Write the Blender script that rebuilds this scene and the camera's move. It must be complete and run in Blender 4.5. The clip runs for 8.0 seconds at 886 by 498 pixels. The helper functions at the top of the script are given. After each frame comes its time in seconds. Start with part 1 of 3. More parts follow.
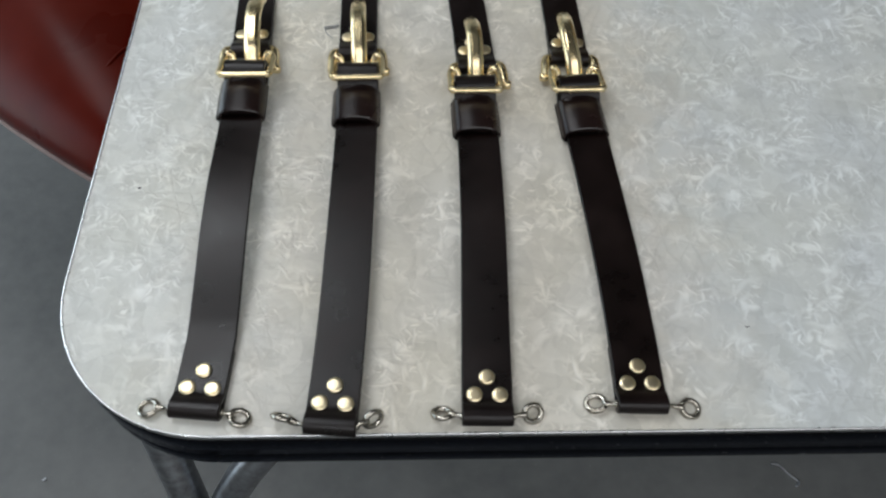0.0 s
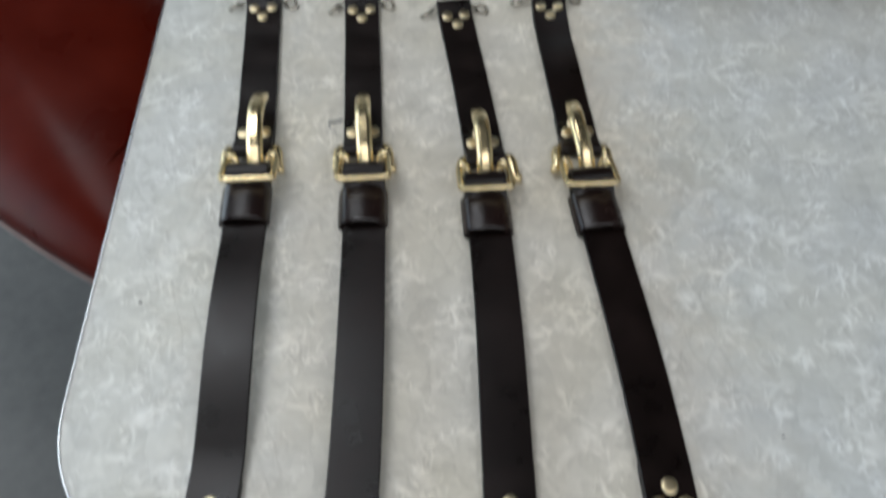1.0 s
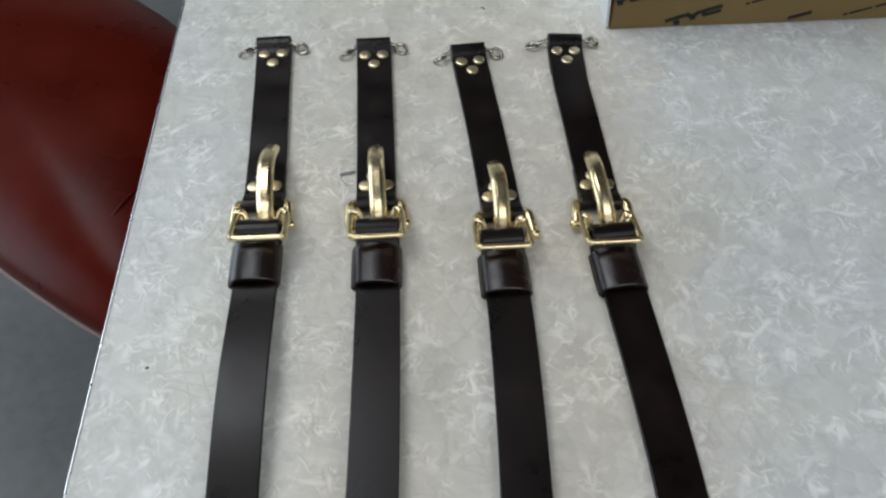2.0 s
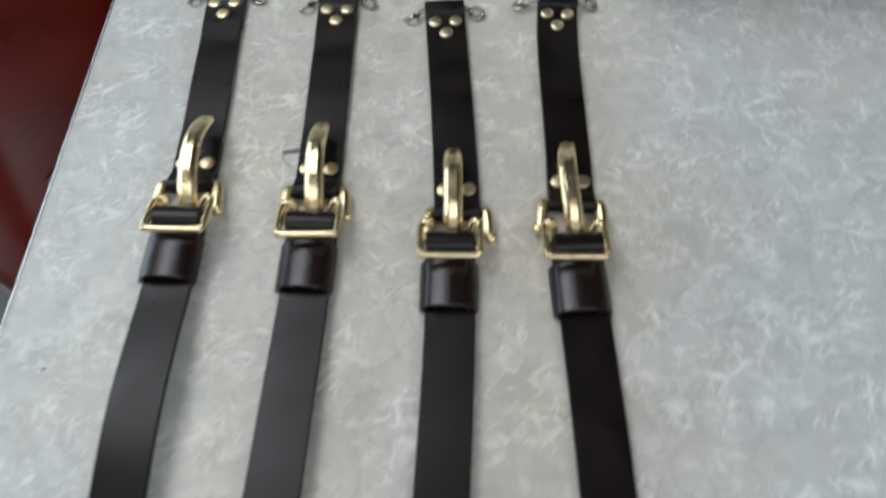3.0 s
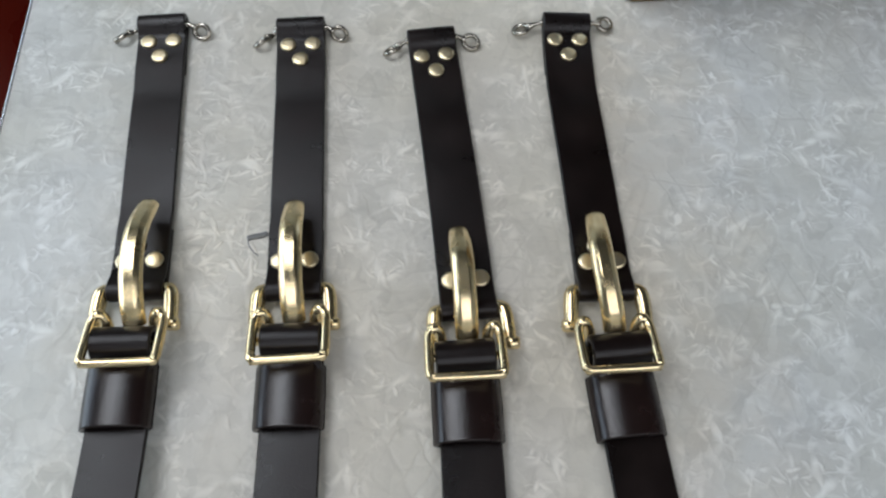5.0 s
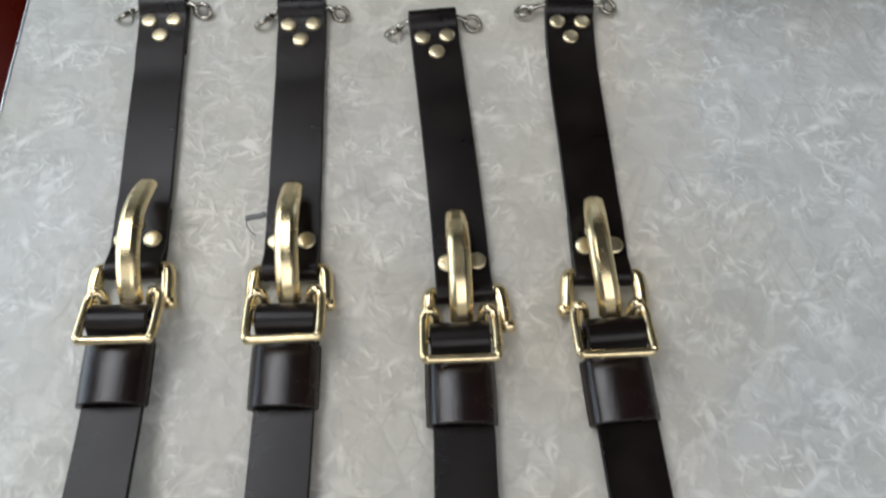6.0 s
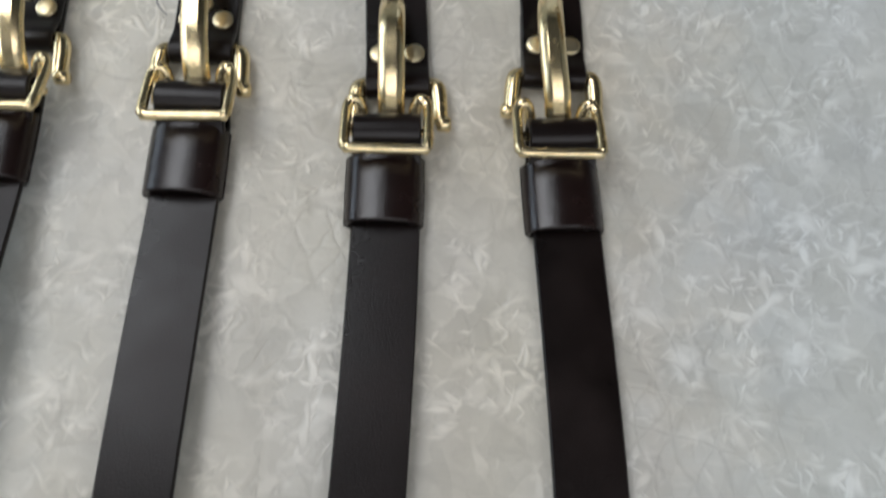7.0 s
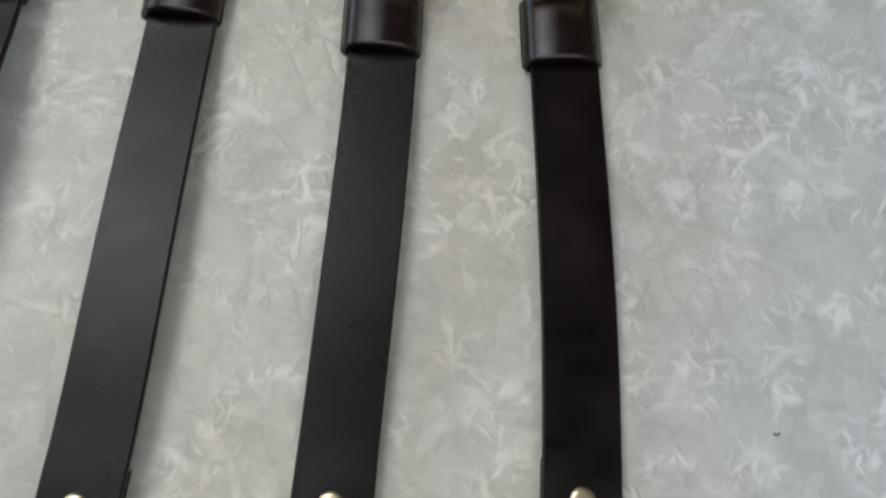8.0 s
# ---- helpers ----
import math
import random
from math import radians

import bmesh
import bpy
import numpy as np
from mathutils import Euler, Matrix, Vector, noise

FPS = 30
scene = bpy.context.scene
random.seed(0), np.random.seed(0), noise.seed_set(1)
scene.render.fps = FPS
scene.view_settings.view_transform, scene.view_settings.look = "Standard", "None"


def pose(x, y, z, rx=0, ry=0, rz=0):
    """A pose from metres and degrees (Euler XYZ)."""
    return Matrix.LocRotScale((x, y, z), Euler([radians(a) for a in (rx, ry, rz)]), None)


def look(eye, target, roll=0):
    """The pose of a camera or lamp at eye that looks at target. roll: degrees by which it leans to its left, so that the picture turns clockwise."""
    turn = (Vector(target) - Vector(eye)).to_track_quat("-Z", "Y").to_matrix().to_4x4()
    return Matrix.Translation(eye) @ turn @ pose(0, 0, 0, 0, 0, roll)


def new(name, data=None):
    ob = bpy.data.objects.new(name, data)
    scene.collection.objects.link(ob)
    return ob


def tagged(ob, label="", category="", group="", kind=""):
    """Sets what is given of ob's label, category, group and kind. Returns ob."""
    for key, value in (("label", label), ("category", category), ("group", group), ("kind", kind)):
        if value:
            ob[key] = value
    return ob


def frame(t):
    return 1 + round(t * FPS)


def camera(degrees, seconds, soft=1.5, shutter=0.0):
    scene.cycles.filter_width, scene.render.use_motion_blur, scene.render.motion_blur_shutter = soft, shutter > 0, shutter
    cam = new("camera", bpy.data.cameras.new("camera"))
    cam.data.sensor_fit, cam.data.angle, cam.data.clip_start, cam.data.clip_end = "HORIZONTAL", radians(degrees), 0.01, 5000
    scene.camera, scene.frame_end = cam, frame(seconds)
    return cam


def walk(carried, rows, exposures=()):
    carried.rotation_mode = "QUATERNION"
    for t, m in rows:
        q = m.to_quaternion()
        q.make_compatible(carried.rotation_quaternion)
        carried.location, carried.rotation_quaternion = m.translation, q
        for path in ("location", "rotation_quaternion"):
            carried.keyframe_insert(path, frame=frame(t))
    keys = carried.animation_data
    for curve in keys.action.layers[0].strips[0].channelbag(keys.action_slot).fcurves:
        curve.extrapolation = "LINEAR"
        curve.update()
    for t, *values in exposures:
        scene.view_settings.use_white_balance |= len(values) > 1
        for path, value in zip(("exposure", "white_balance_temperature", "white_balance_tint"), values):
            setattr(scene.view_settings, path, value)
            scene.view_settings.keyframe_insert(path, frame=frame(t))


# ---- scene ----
# the camera and its walk
cam = camera(59.5, 8.0, 2.3, 0.45)
PATH = [
    (0, (0.266, -0.17, 1.266), (0.331, 0.882, -0.433), 2.7),
    (0.5, (0.259, -0.153, 1.252), (0.35, 0.89, -0.452), 2.7),
    (0.8, (0.263, -0.124, 1.261), (0.328, 0.92, -0.444), 0.9),
    (1, (0.259, -0.112, 1.273), (0.321, 1.026, -0.37), 0.7),
    (1.2, (0.263, -0.088, 1.287), (0.315, 1.082, -0.334), 0.1),
    (2.3, (0.251, -0.064, 1.276), (0.291, 1.085, -0.36), -0.3),
    (2.5, (0.257, -0.057, 1.275), (0.272, 1.026, -0.406), -0.6),
    (2.8, (0.299, -0.016, 1.258), (0.253, 1.017, -0.454), -2.7),
    (3, (0.33, 0.031, 1.249), (0.262, 1.01, -0.493), -2.1),
    (3.3, (0.354, 0.083, 1.248), (0.297, 1.062, -0.495), 1.9),
    (3.5, (0.359, 0.108, 1.242), (0.253, 1.087, -0.499), -0.8),
    (3.8, (0.335, 0.144, 1.235), (0.268, 1.075, -0.534), -1.2),
    (4, (0.327, 0.162, 1.224), (0.267, 1.074, -0.555), -2.0),
    (4.5, (0.305, 0.186, 1.215), (0.332, 1.064, -0.582), 0.1),
    (4.7, (0.297, 0.17, 1.205), (0.344, 1.035, -0.598), 1.0),
    (5.8, (0.305, 0.18, 1.203), (0.273, 0.996, -0.622), -3.3),
    (6, (0.307, 0.171, 1.203), (0.309, 0.981, -0.626), -0.9),
    (6.5, (0.318, 0.149, 1.16), (0.308, 0.885, -0.7), 0.9),
    (6.8, (0.336, 0.126, 1.138), (0.371, 0.845, -0.728), 4.3),
    (7, (0.338, 0.121, 1.13), (0.386, 0.759, -0.765), 6.2),
    (7.2, (0.338, 0.101, 1.123), (0.364, 0.729, -0.776), 4.9),
    (7.5, (0.344, 0.09, 1.121), (0.381, 0.655, -0.797), 6.7),
    (8, (0.35, 0.047, 1.107), (0.375, 0.64, -0.803), 6.0),
]
# the clip's own slow drift of exposure and white balance: seconds, stops, kelvin, tint
TINTS = [(0, 0.02, 6620, 11), (1.2, -0.06, 6560, 11), (2.5, -0.05, 6440, 11), (4.5, -0.10, 6360, 12), (6.5, -0.07, 6640, 13), (8, -0.10, 6600, 11)]
walk(cam, [(t, look(eye, target, roll)) for t, eye, target, roll in PATH], TINTS)

# world, sun and large lights
world = bpy.data.worlds.new("world")
scene.world = world
world.use_nodes = True
wn = world.node_tree.nodes
sky = wn.new("ShaderNodeTexSky")
sky.sky_type, sky.sun_disc = "NISHITA", False
sky.sun_elevation, sky.sun_rotation = radians(52), radians(278)
world.node_tree.links.new(sky.outputs[0], wn["Background"].inputs[0])
wn["Background"].inputs[1].default_value = 0.12


def area(name, x0, y0, x1, y1, z, power, colour):
    """A rectangular area lamp over the given corners, facing down."""
    data = bpy.data.lights.new(name, "AREA")
    data.shape, data.size, data.size_y, data.energy, data.color = "RECTANGLE", x1 - x0, y1 - y0, power, colour
    ob = new(name, data)
    ob.location = ((x0 + x1) / 2, (y0 + y1) / 2, z)
    return ob


# added overhead lamps, A for strap sheen, B for fill: x0, y0, x1, y1
ADDED_LIGHT_A = (-1.35, 0.30, -0.08, 1.75)
ADDED_LIGHT_B = (-0.80, -2.30, 2.80, -0.45)
area("added_overhead_light", *ADDED_LIGHT_A, 2.80, 26, (0.93, 0.98, 1.0))
area("added_overhead_light", *ADDED_LIGHT_B, 2.80, 38, (1.0, 1.0, 0.965))
# the open doorway on the west side: y0, y1, top
DOOR = (-0.6, 3.4, 2.4)
door = area("door_daylight", 0, 0, 4.0, 2.4, 1.2, 75, (0.73, 0.895, 1.0))
door.matrix_world = look((-2.97, 1.4, 1.2), (0, 1.4, 1.2))


# materials
def material(name, base, rough=0.5, metal=0.0, spec=0.5):
    m = bpy.data.materials.new(name)
    m.use_nodes = True
    b = m.node_tree.nodes["Principled BSDF"]
    b.inputs["Base Color"].default_value = (*base, 1)
    b.inputs["Roughness"].default_value = rough
    b.inputs["Metallic"].default_value = metal
    b.inputs["Specular IOR Level"].default_value = spec
    return m, m.node_tree.nodes, m.node_tree.links, b


def tex(nodes, links, kind, vec, **values):
    n = nodes.new(kind)
    if vec is not None:
        links.new(vec, n.inputs["Vector"])
    for k, v in values.items():
        n.inputs[k.replace("_", " ")].default_value = v
    return n


def ramp(nodes, links, fac, stops):
    n = nodes.new("ShaderNodeValToRGB")
    e = n.color_ramp.elements
    while len(e) < len(stops):
        e.new(0.5)
    for el, (p, c) in zip(e, stops):
        el.position = p
        el.color = (*c, 1) if len(c) == 3 else c
    links.new(fac, n.inputs[0])
    return n.outputs[0]


def mix(nodes, links, fac, a, b, blend="MIX"):
    n = nodes.new("ShaderNodeMix")
    n.data_type, n.blend_type = "RGBA", blend
    for sock, v in ((n.inputs[0], fac), (n.inputs[6], a), (n.inputs[7], b)):
        if isinstance(v, (int, float)):
            sock.default_value = v
        elif isinstance(v, tuple):
            sock.default_value = (*v, 1)
        else:
            links.new(v, sock)
    return n.outputs[2]


def calc(nodes, links, op, a, b=0.0):
    n = nodes.new("ShaderNodeMath")
    n.operation = op
    for sock, v in ((n.inputs[0], a), (n.inputs[1], b)):
        if isinstance(v, (int, float)):
            sock.default_value = v
        else:
            links.new(v, sock)
    return n.outputs[0]


def bump(nodes, links, bsdf, height, strength, distance):
    n = nodes.new("ShaderNodeBump")
    n.inputs["Strength"].default_value, n.inputs["Distance"].default_value = strength, distance
    links.new(height, n.inputs["Height"])
    links.new(n.outputs[0], bsdf.inputs["Normal"])


def coords(nodes, links, scale=(1, 1, 1), turn=0.0, kind="Object"):
    c = nodes.new("ShaderNodeTexCoord")
    m = nodes.new("ShaderNodeMapping")
    m.inputs["Scale"].default_value = scale
    m.inputs["Rotation"].default_value = (0, 0, radians(turn))
    links.new(c.outputs[kind], m.inputs[0])
    return m.outputs[0]


def make_laminate():
    """Pearly crinkled laminate: angular facets shaded like crumpled foil, creases and light streaks."""
    m, n, l, b = material("cracked_ice_laminate", (0.6, 0.6, 0.58), 0.3, 0.0, 0.32)
    base = coords(n, l)
    warp = tex(n, l, "ShaderNodeTexNoise", base, Scale=45.0, Detail=2.0)

    def vec(op, a, c=None, value=None):
        o = n.new("ShaderNodeVectorMath")
        o.operation = op
        l.new(a, o.inputs[0])
        if c is not None:
            l.new(c, o.inputs[1])
        if value is not None:
            o.inputs[1].default_value = value
        return o

    def warped(v, amount):
        off = vec("MULTIPLY_ADD", warp.outputs["Color"], None, (amount, amount, 0.0))
        l.new(v, off.inputs[2])
        return off.outputs[0]

    def facets(v, scale):
        """A light slope of its own across each cell."""
        vo = tex(n, l, "ShaderNodeTexVoronoi", v, Scale=scale)
        here = vec("SUBTRACT", v, vo.outputs["Position"]).outputs[0]
        way = vec("SUBTRACT", vo.outputs["Color"], None, (0.5, 0.5, 0.5)).outputs[0]
        return calc(n, l, "MULTIPLY", vec("DOT_PRODUCT", here, way).outputs["Value"], scale), vo

    def ridge(v, scale, width):
        no = tex(n, l, "ShaderNodeTexNoise", v, Scale=scale, Detail=1.0, Distortion=0.5)
        d = calc(n, l, "ABSOLUTE", calc(n, l, "SUBTRACT", no.outputs[0], 0.5))
        return ramp(n, l, d, [(0.0, (1, 1, 1)), (width, (0, 0, 0))])

    def gate(v, scale, lo, hi):
        no = tex(n, l, "ShaderNodeTexNoise", v, Scale=scale, Detail=1.0)
        return ramp(n, l, no.outputs[0], [(lo, (0, 0, 0)), (hi, (1, 1, 1))])

    f1, v1 = facets(warped(coords(n, l, (1.0, 0.7, 1), 30), 0.024), 30.0)
    f2, v2 = facets(warped(coords(n, l, (0.6, 1.0, 1), -20), 0.018), 58.0)
    f3, v3 = facets(warped(coords(n, l, (1.0, 0.55, 1), 75), 0.014), 80.0)
    fine = tex(n, l, "ShaderNodeTexNoise", base, Scale=420.0, Detail=3.0)
    blotch = tex(n, l, "ShaderNodeTexNoise", base, Scale=8.0, Detail=3.0)
    h = calc(n, l, "ADD", calc(n, l, "MULTIPLY", f1, 0.45), calc(n, l, "ADD", calc(n, l, "MULTIPLY", f2, 0.40), calc(n, l, "MULTIPLY", f3, 0.35)))
    tone = ramp(n, l, calc(n, l, "ADD", h, 0.5), [(0.15, (0.530, 0.535, 0.512)), (0.44, (0.612, 0.617, 0.592)), (0.62, (0.640, 0.645, 0.620)), (0.80, (0.715, 0.72, 0.695)), (0.95, (0.78, 0.785, 0.76))])
    # short raised wrinkles lying every way, in clusters
    total = None
    for turn, seed, long, wide in ((15, 0.0, 40, 105), (48, 3.1, 95, 230), (85, 5.3, 46, 140), (118, 7.7, 110, 250), (142, 9.9, 52, 125), (172, 12.4, 85, 210)):
        st = n.new("ShaderNodeMapping")
        st.inputs["Scale"].default_value = (long, wide, 1)
        st.inputs["Location"].default_value = (seed, seed, 0)
        l.new(warped(coords(n, l, (1, 1, 1), turn), 0.012), st.inputs[0])
        no = tex(n, l, "ShaderNodeTexNoise", st.outputs[0], Scale=1.0, Detail=0.5)
        r = ramp(n, l, no.outputs[0], [(0.61, (0, 0, 0)), (0.76, (1, 1, 1))])
        total = r if total is None else mix(n, l, 1.0, total, r, "LIGHTEN")
    wrinkle = calc(n, l, "MULTIPLY", total, gate(base, 38.0, 0.40, 0.64))
    c = mix(n, l, calc(n, l, "MULTIPLY", wrinkle, 0.74), tone, (0.90, 0.905, 0.885))
    # thin curved creases and long straighter ones that cross
    dark = calc(n, l, "MULTIPLY", ridge(warped(base, 0.03), 18.0, 0.030), gate(base, 30.0, 0.44, 0.58))
    c = mix(n, l, calc(n, l, "MULTIPLY", dark, 0.08), c, (0.38, 0.38, 0.355))
    cross = None
    for turn, seed in ((10, 1.3), (70, 4.1), (125, 8.2)):
        st = n.new("ShaderNodeMapping")
        st.inputs["Scale"].default_value = (9, 62, 1)
        st.inputs["Location"].default_value = (seed, seed, 0)
        l.new(warped(coords(n, l, (1, 1, 1), turn), 0.010), st.inputs[0])
        no = tex(n, l, "ShaderNodeTexNoise", st.outputs[0], Scale=1.0, Detail=0.0)
        d = calc(n, l, "ABSOLUTE", calc(n, l, "SUBTRACT", no.outputs[0], 0.5))
        r = ramp(n, l, d, [(0.0, (1, 1, 1)), (0.055, (0, 0, 0))])
        cross = r if cross is None else mix(n, l, 1.0, cross, r, "LIGHTEN")
    cross = calc(n, l, "MULTIPLY", cross, gate(warped(base, 0.02), 26.0, 0.46, 0.60))
    c = mix(n, l, calc(n, l, "MULTIPLY", cross, 0.24), c, (0.40, 0.40, 0.375))
    warm = ramp(n, l, blotch.outputs[0], [(0.38, (1.0, 1.0, 1.0)), (0.64, (1.0, 0.98, 0.93))])
    c = mix(n, l, 1.0, c, warm, "MULTIPLY")
    # reflected tints painted into the laminate: uneven warm broad band, cooler beyond it
    sep = n.new("ShaderNodeSeparateXYZ")
    l.new(warped(base, 0.10), sep.inputs[0])
    reflected_tint = ramp(n, l, calc(n, l, "ADD", sep.outputs[0], 0.6), [(0.10, (0.985, 1.0, 1.0)), (0.22, (1.0, 0.957, 0.895)), (0.47, (1.0, 0.952, 0.890)), (0.58, (0.965, 1.0, 1.03))])
    c = mix(n, l, 1.0, c, reflected_tint, "MULTIPLY")
    l.new(c, b.inputs["Base Color"])
    l.new(ramp(n, l, fine.outputs[0], [(0.3, (0.26, 0.26, 0.26)), (0.7, (0.36, 0.36, 0.36))]), b.inputs["Roughness"])
    lump = tex(n, l, "ShaderNodeTexNoise", warped(base, 0.02), Scale=62.0, Detail=1.0, Distortion=0.8)
    relief = calc(n, l, "ADD", calc(n, l, "ADD", calc(n, l, "MULTIPLY", h, 0.5), calc(n, l, "MULTIPLY", lump.outputs[0], 1.6)), calc(n, l, "SUBTRACT", wrinkle, calc(n, l, "MULTIPLY", cross, 0.35)))
    bump(n, l, b, calc(n, l, "ADD", relief, calc(n, l, "MULTIPLY", fine.outputs[0], 0.08)), 0.5, 0.0010)
    return m


def make_leather(name, dark, light, rough, spec=0.5):
    m, n, l, b = material(name, dark, rough, 0.0, spec)
    v = coords(n, l)
    stain = tex(n, l, "ShaderNodeTexNoise", v, Scale=28.0, Detail=4.0)
    grain = tex(n, l, "ShaderNodeTexNoise", v, Scale=900.0, Detail=3.0)
    pore = tex(n, l, "ShaderNodeTexVoronoi", v, Scale=1300.0)
    l.new(ramp(n, l, stain.outputs[0], [(0.3, dark), (0.7, light)]), b.inputs["Base Color"])
    l.new(ramp(n, l, stain.outputs[0], [(0.3, (rough - 0.06,) * 3), (0.7, (rough + 0.08,) * 3)]), b.inputs["Roughness"])
    bump(n, l, b, calc(n, l, "ADD", grain.outputs[0], pore.outputs["Distance"]), 0.25, 0.0003)
    return m


def make_metal(name, base, rough, tarnish, edge=(1, 1, 1)):
    m, n, l, b = material(name, base, rough, 1.0)
    b.inputs["Specular Tint"].default_value = (*edge, 1)
    v = coords(n, l)
    spot = tex(n, l, "ShaderNodeTexNoise", v, Scale=160.0, Detail=4.0)
    wear = tex(n, l, "ShaderNodeTexNoise", v, Scale=900.0, Detail=2.0)
    l.new(ramp(n, l, spot.outputs[0], [(0.35, base), (0.75, tarnish)]), b.inputs["Base Color"])
    l.new(ramp(n, l, spot.outputs[0], [(0.3, (rough,) * 3), (0.8, (rough + 0.12,) * 3)]), b.inputs["Roughness"])
    bump(n, l, b, wear.outputs[0], 0.05, 0.0002)
    return m


def make_concrete():
    m, n, l, b = material("concrete", (0.12, 0.12, 0.115), 0.6)
    v = coords(n, l)
    a = tex(n, l, "ShaderNodeTexNoise", v, Scale=4.5, Detail=6.0)
    c = tex(n, l, "ShaderNodeTexNoise", v, Scale=38.0, Detail=5.0)
    s = tex(n, l, "ShaderNodeTexVoronoi", v, Scale=55.0)
    t = ramp(n, l, a.outputs[0], [(0.3, (0.054, 0.057, 0.058)), (0.7, (0.120, 0.122, 0.118))])
    t = mix(n, l, calc(n, l, "MULTIPLY", c.outputs[0], 0.5), t, (0.19, 0.19, 0.18))
    sp = ramp(n, l, s.outputs["Distance"], [(0.0, (1, 1, 1)), (0.07, (0, 0, 0))])
    t = mix(n, l, calc(n, l, "MULTIPLY", sp, 0.35), t, (0.36, 0.36, 0.34))
    l.new(t, b.inputs["Base Color"])
    bump(n, l, b, c.outputs[0], 0.25, 0.004)
    return m


def make_plaster(name, base, rough=0.8):
    m, n, l, b = material(name, base, rough)
    v = coords(n, l)
    a = tex(n, l, "ShaderNodeTexNoise", v, Scale=3.0, Detail=6.0)
    l.new(ramp(n, l, a.outputs[0], [(0.3, tuple(0.85 * k for k in base)), (0.7, base)]), b.inputs["Base Color"])
    bump(n, l, b, a.outputs[0], 0.2, 0.01)
    return m


def make_vinyl():
    m, n, l, b = material("red_vinyl", (0.2, 0.014, 0.006), 0.3, 0.0, 0.10)
    v = coords(n, l)
    a = tex(n, l, "ShaderNodeTexNoise", v, Scale=14.0, Detail=3.0)
    g = tex(n, l, "ShaderNodeTexNoise", v, Scale=500.0, Detail=2.0)
    l.new(ramp(n, l, a.outputs[0], [(0.3, (0.056, 0.0034, 0.0010)), (0.7, (0.080, 0.0060, 0.0018))]), b.inputs["Base Color"])
    l.new(ramp(n, l, a.outputs[0], [(0.3, (0.26,) * 3), (0.7, (0.34,) * 3)]), b.inputs["Roughness"])
    bump(n, l, b, g.outputs[0], 0.1, 0.0005)
    return m


def make_cardboard(name, base):
    m, n, l, b = material(name, base, 0.75, 0, 0.3)
    v = coords(n, l)
    f = tex(n, l, "ShaderNodeTexNoise", v, Scale=300.0, Detail=4.0)
    s = tex(n, l, "ShaderNodeTexNoise", v, Scale=12.0, Detail=3.0)
    w = n.new("ShaderNodeTexWave")
    w.inputs["Scale"].default_value = 55.0
    l.new(v, w.inputs["Vector"])
    t = ramp(n, l, s.outputs[0], [(0.3, tuple(0.88 * k for k in base)), (0.7, base)])
    t = mix(n, l, calc(n, l, "MULTIPLY", f.outputs[0], 0.25), t, tuple(0.6 * k for k in base))
    l.new(t, b.inputs["Base Color"])
    bump(n, l, b, w.outputs[0], 0.06, 0.001)
    return m


LAMINATE = make_laminate()
LEATHER = make_leather("dark_brown_leather", (0.0024, 0.0012, 0.0010), (0.0080, 0.0033, 0.0026), 0.30, 0.34)
LEATHER_GLOSS = make_leather("polished_brown_leather", (0.0075, 0.0040, 0.0036), (0.016, 0.0075, 0.0065), 0.22, 0.55)
BRASS = make_metal("polished_brass", (0.95, 0.79, 0.49), 0.19, (0.89, 0.70, 0.38))
RIVET = make_metal("pale_brass_rivet", (0.93, 0.80, 0.54), 0.30, (0.86, 0.70, 0.42))
NICKEL = make_metal("worn_nickel", (0.56, 0.53, 0.47), 0.20, (0.26, 0.23, 0.18))
TRIM = make_metal("dull_steel_band", (0.036, 0.037, 0.041), 0.18, (0.028, 0.025, 0.020), (0.50, 0.52, 0.58))
LIP = make_metal("bright_steel_lip", (0.75, 0.76, 0.77), 0.25, (0.6, 0.6, 0.6))
TUBE = make_metal("grey_steel_tube", (0.42, 0.44, 0.47), 0.30, (0.25, 0.25, 0.26))
CONCRETE = make_concrete()
WALL = make_plaster("grey_wall_paint", (0.62, 0.61, 0.58))
CEILING = make_plaster("ceiling_paint", (0.12, 0.115, 0.11))
VINYL = make_vinyl()
PIPING = make_leather("dull_seat_piping", (0.16, 0.10, 0.09), (0.24, 0.17, 0.15), 0.5)
KRAFT = make_cardboard("kraft_cardboard", (0.235, 0.160, 0.064))
# white stands in for strong door light on the carton's end
LIT_END_CARD = make_cardboard("lit_end_cardboard", (0.78, 0.79, 0.80))
INK = material("black_ink", (0.012, 0.011, 0.010), 0.7)[0]
SCUFF = material("dark_scuff", (0.06, 0.06, 0.06), 0.6)[0]
SMUDGE = material("grey_smudge", (0.20, 0.20, 0.195), 0.6)[0]


# mesh helpers
def link_mesh(name, bm, mat, smooth=True, parent=None, label=""):
    me = bpy.data.meshes.new(name)
    bmesh.ops.recalc_face_normals(bm, faces=bm.faces)
    bm.to_mesh(me)
    bm.free()
    me.materials.append(mat)
    for p in me.polygons:
        p.use_smooth = smooth
    ob = new(name, me)
    if parent is not None:
        ob.parent = parent
    if label:
        ob["label"] = label
    return ob


def part(name, bm, mat, parent, label="", smooth=True):
    return link_mesh(name, bm, mat, smooth, parent, label)


def empty(name, at=(0, 0, 0)):
    ob = new(name)
    ob.empty_display_size = 0.05
    ob.location = at
    return ob


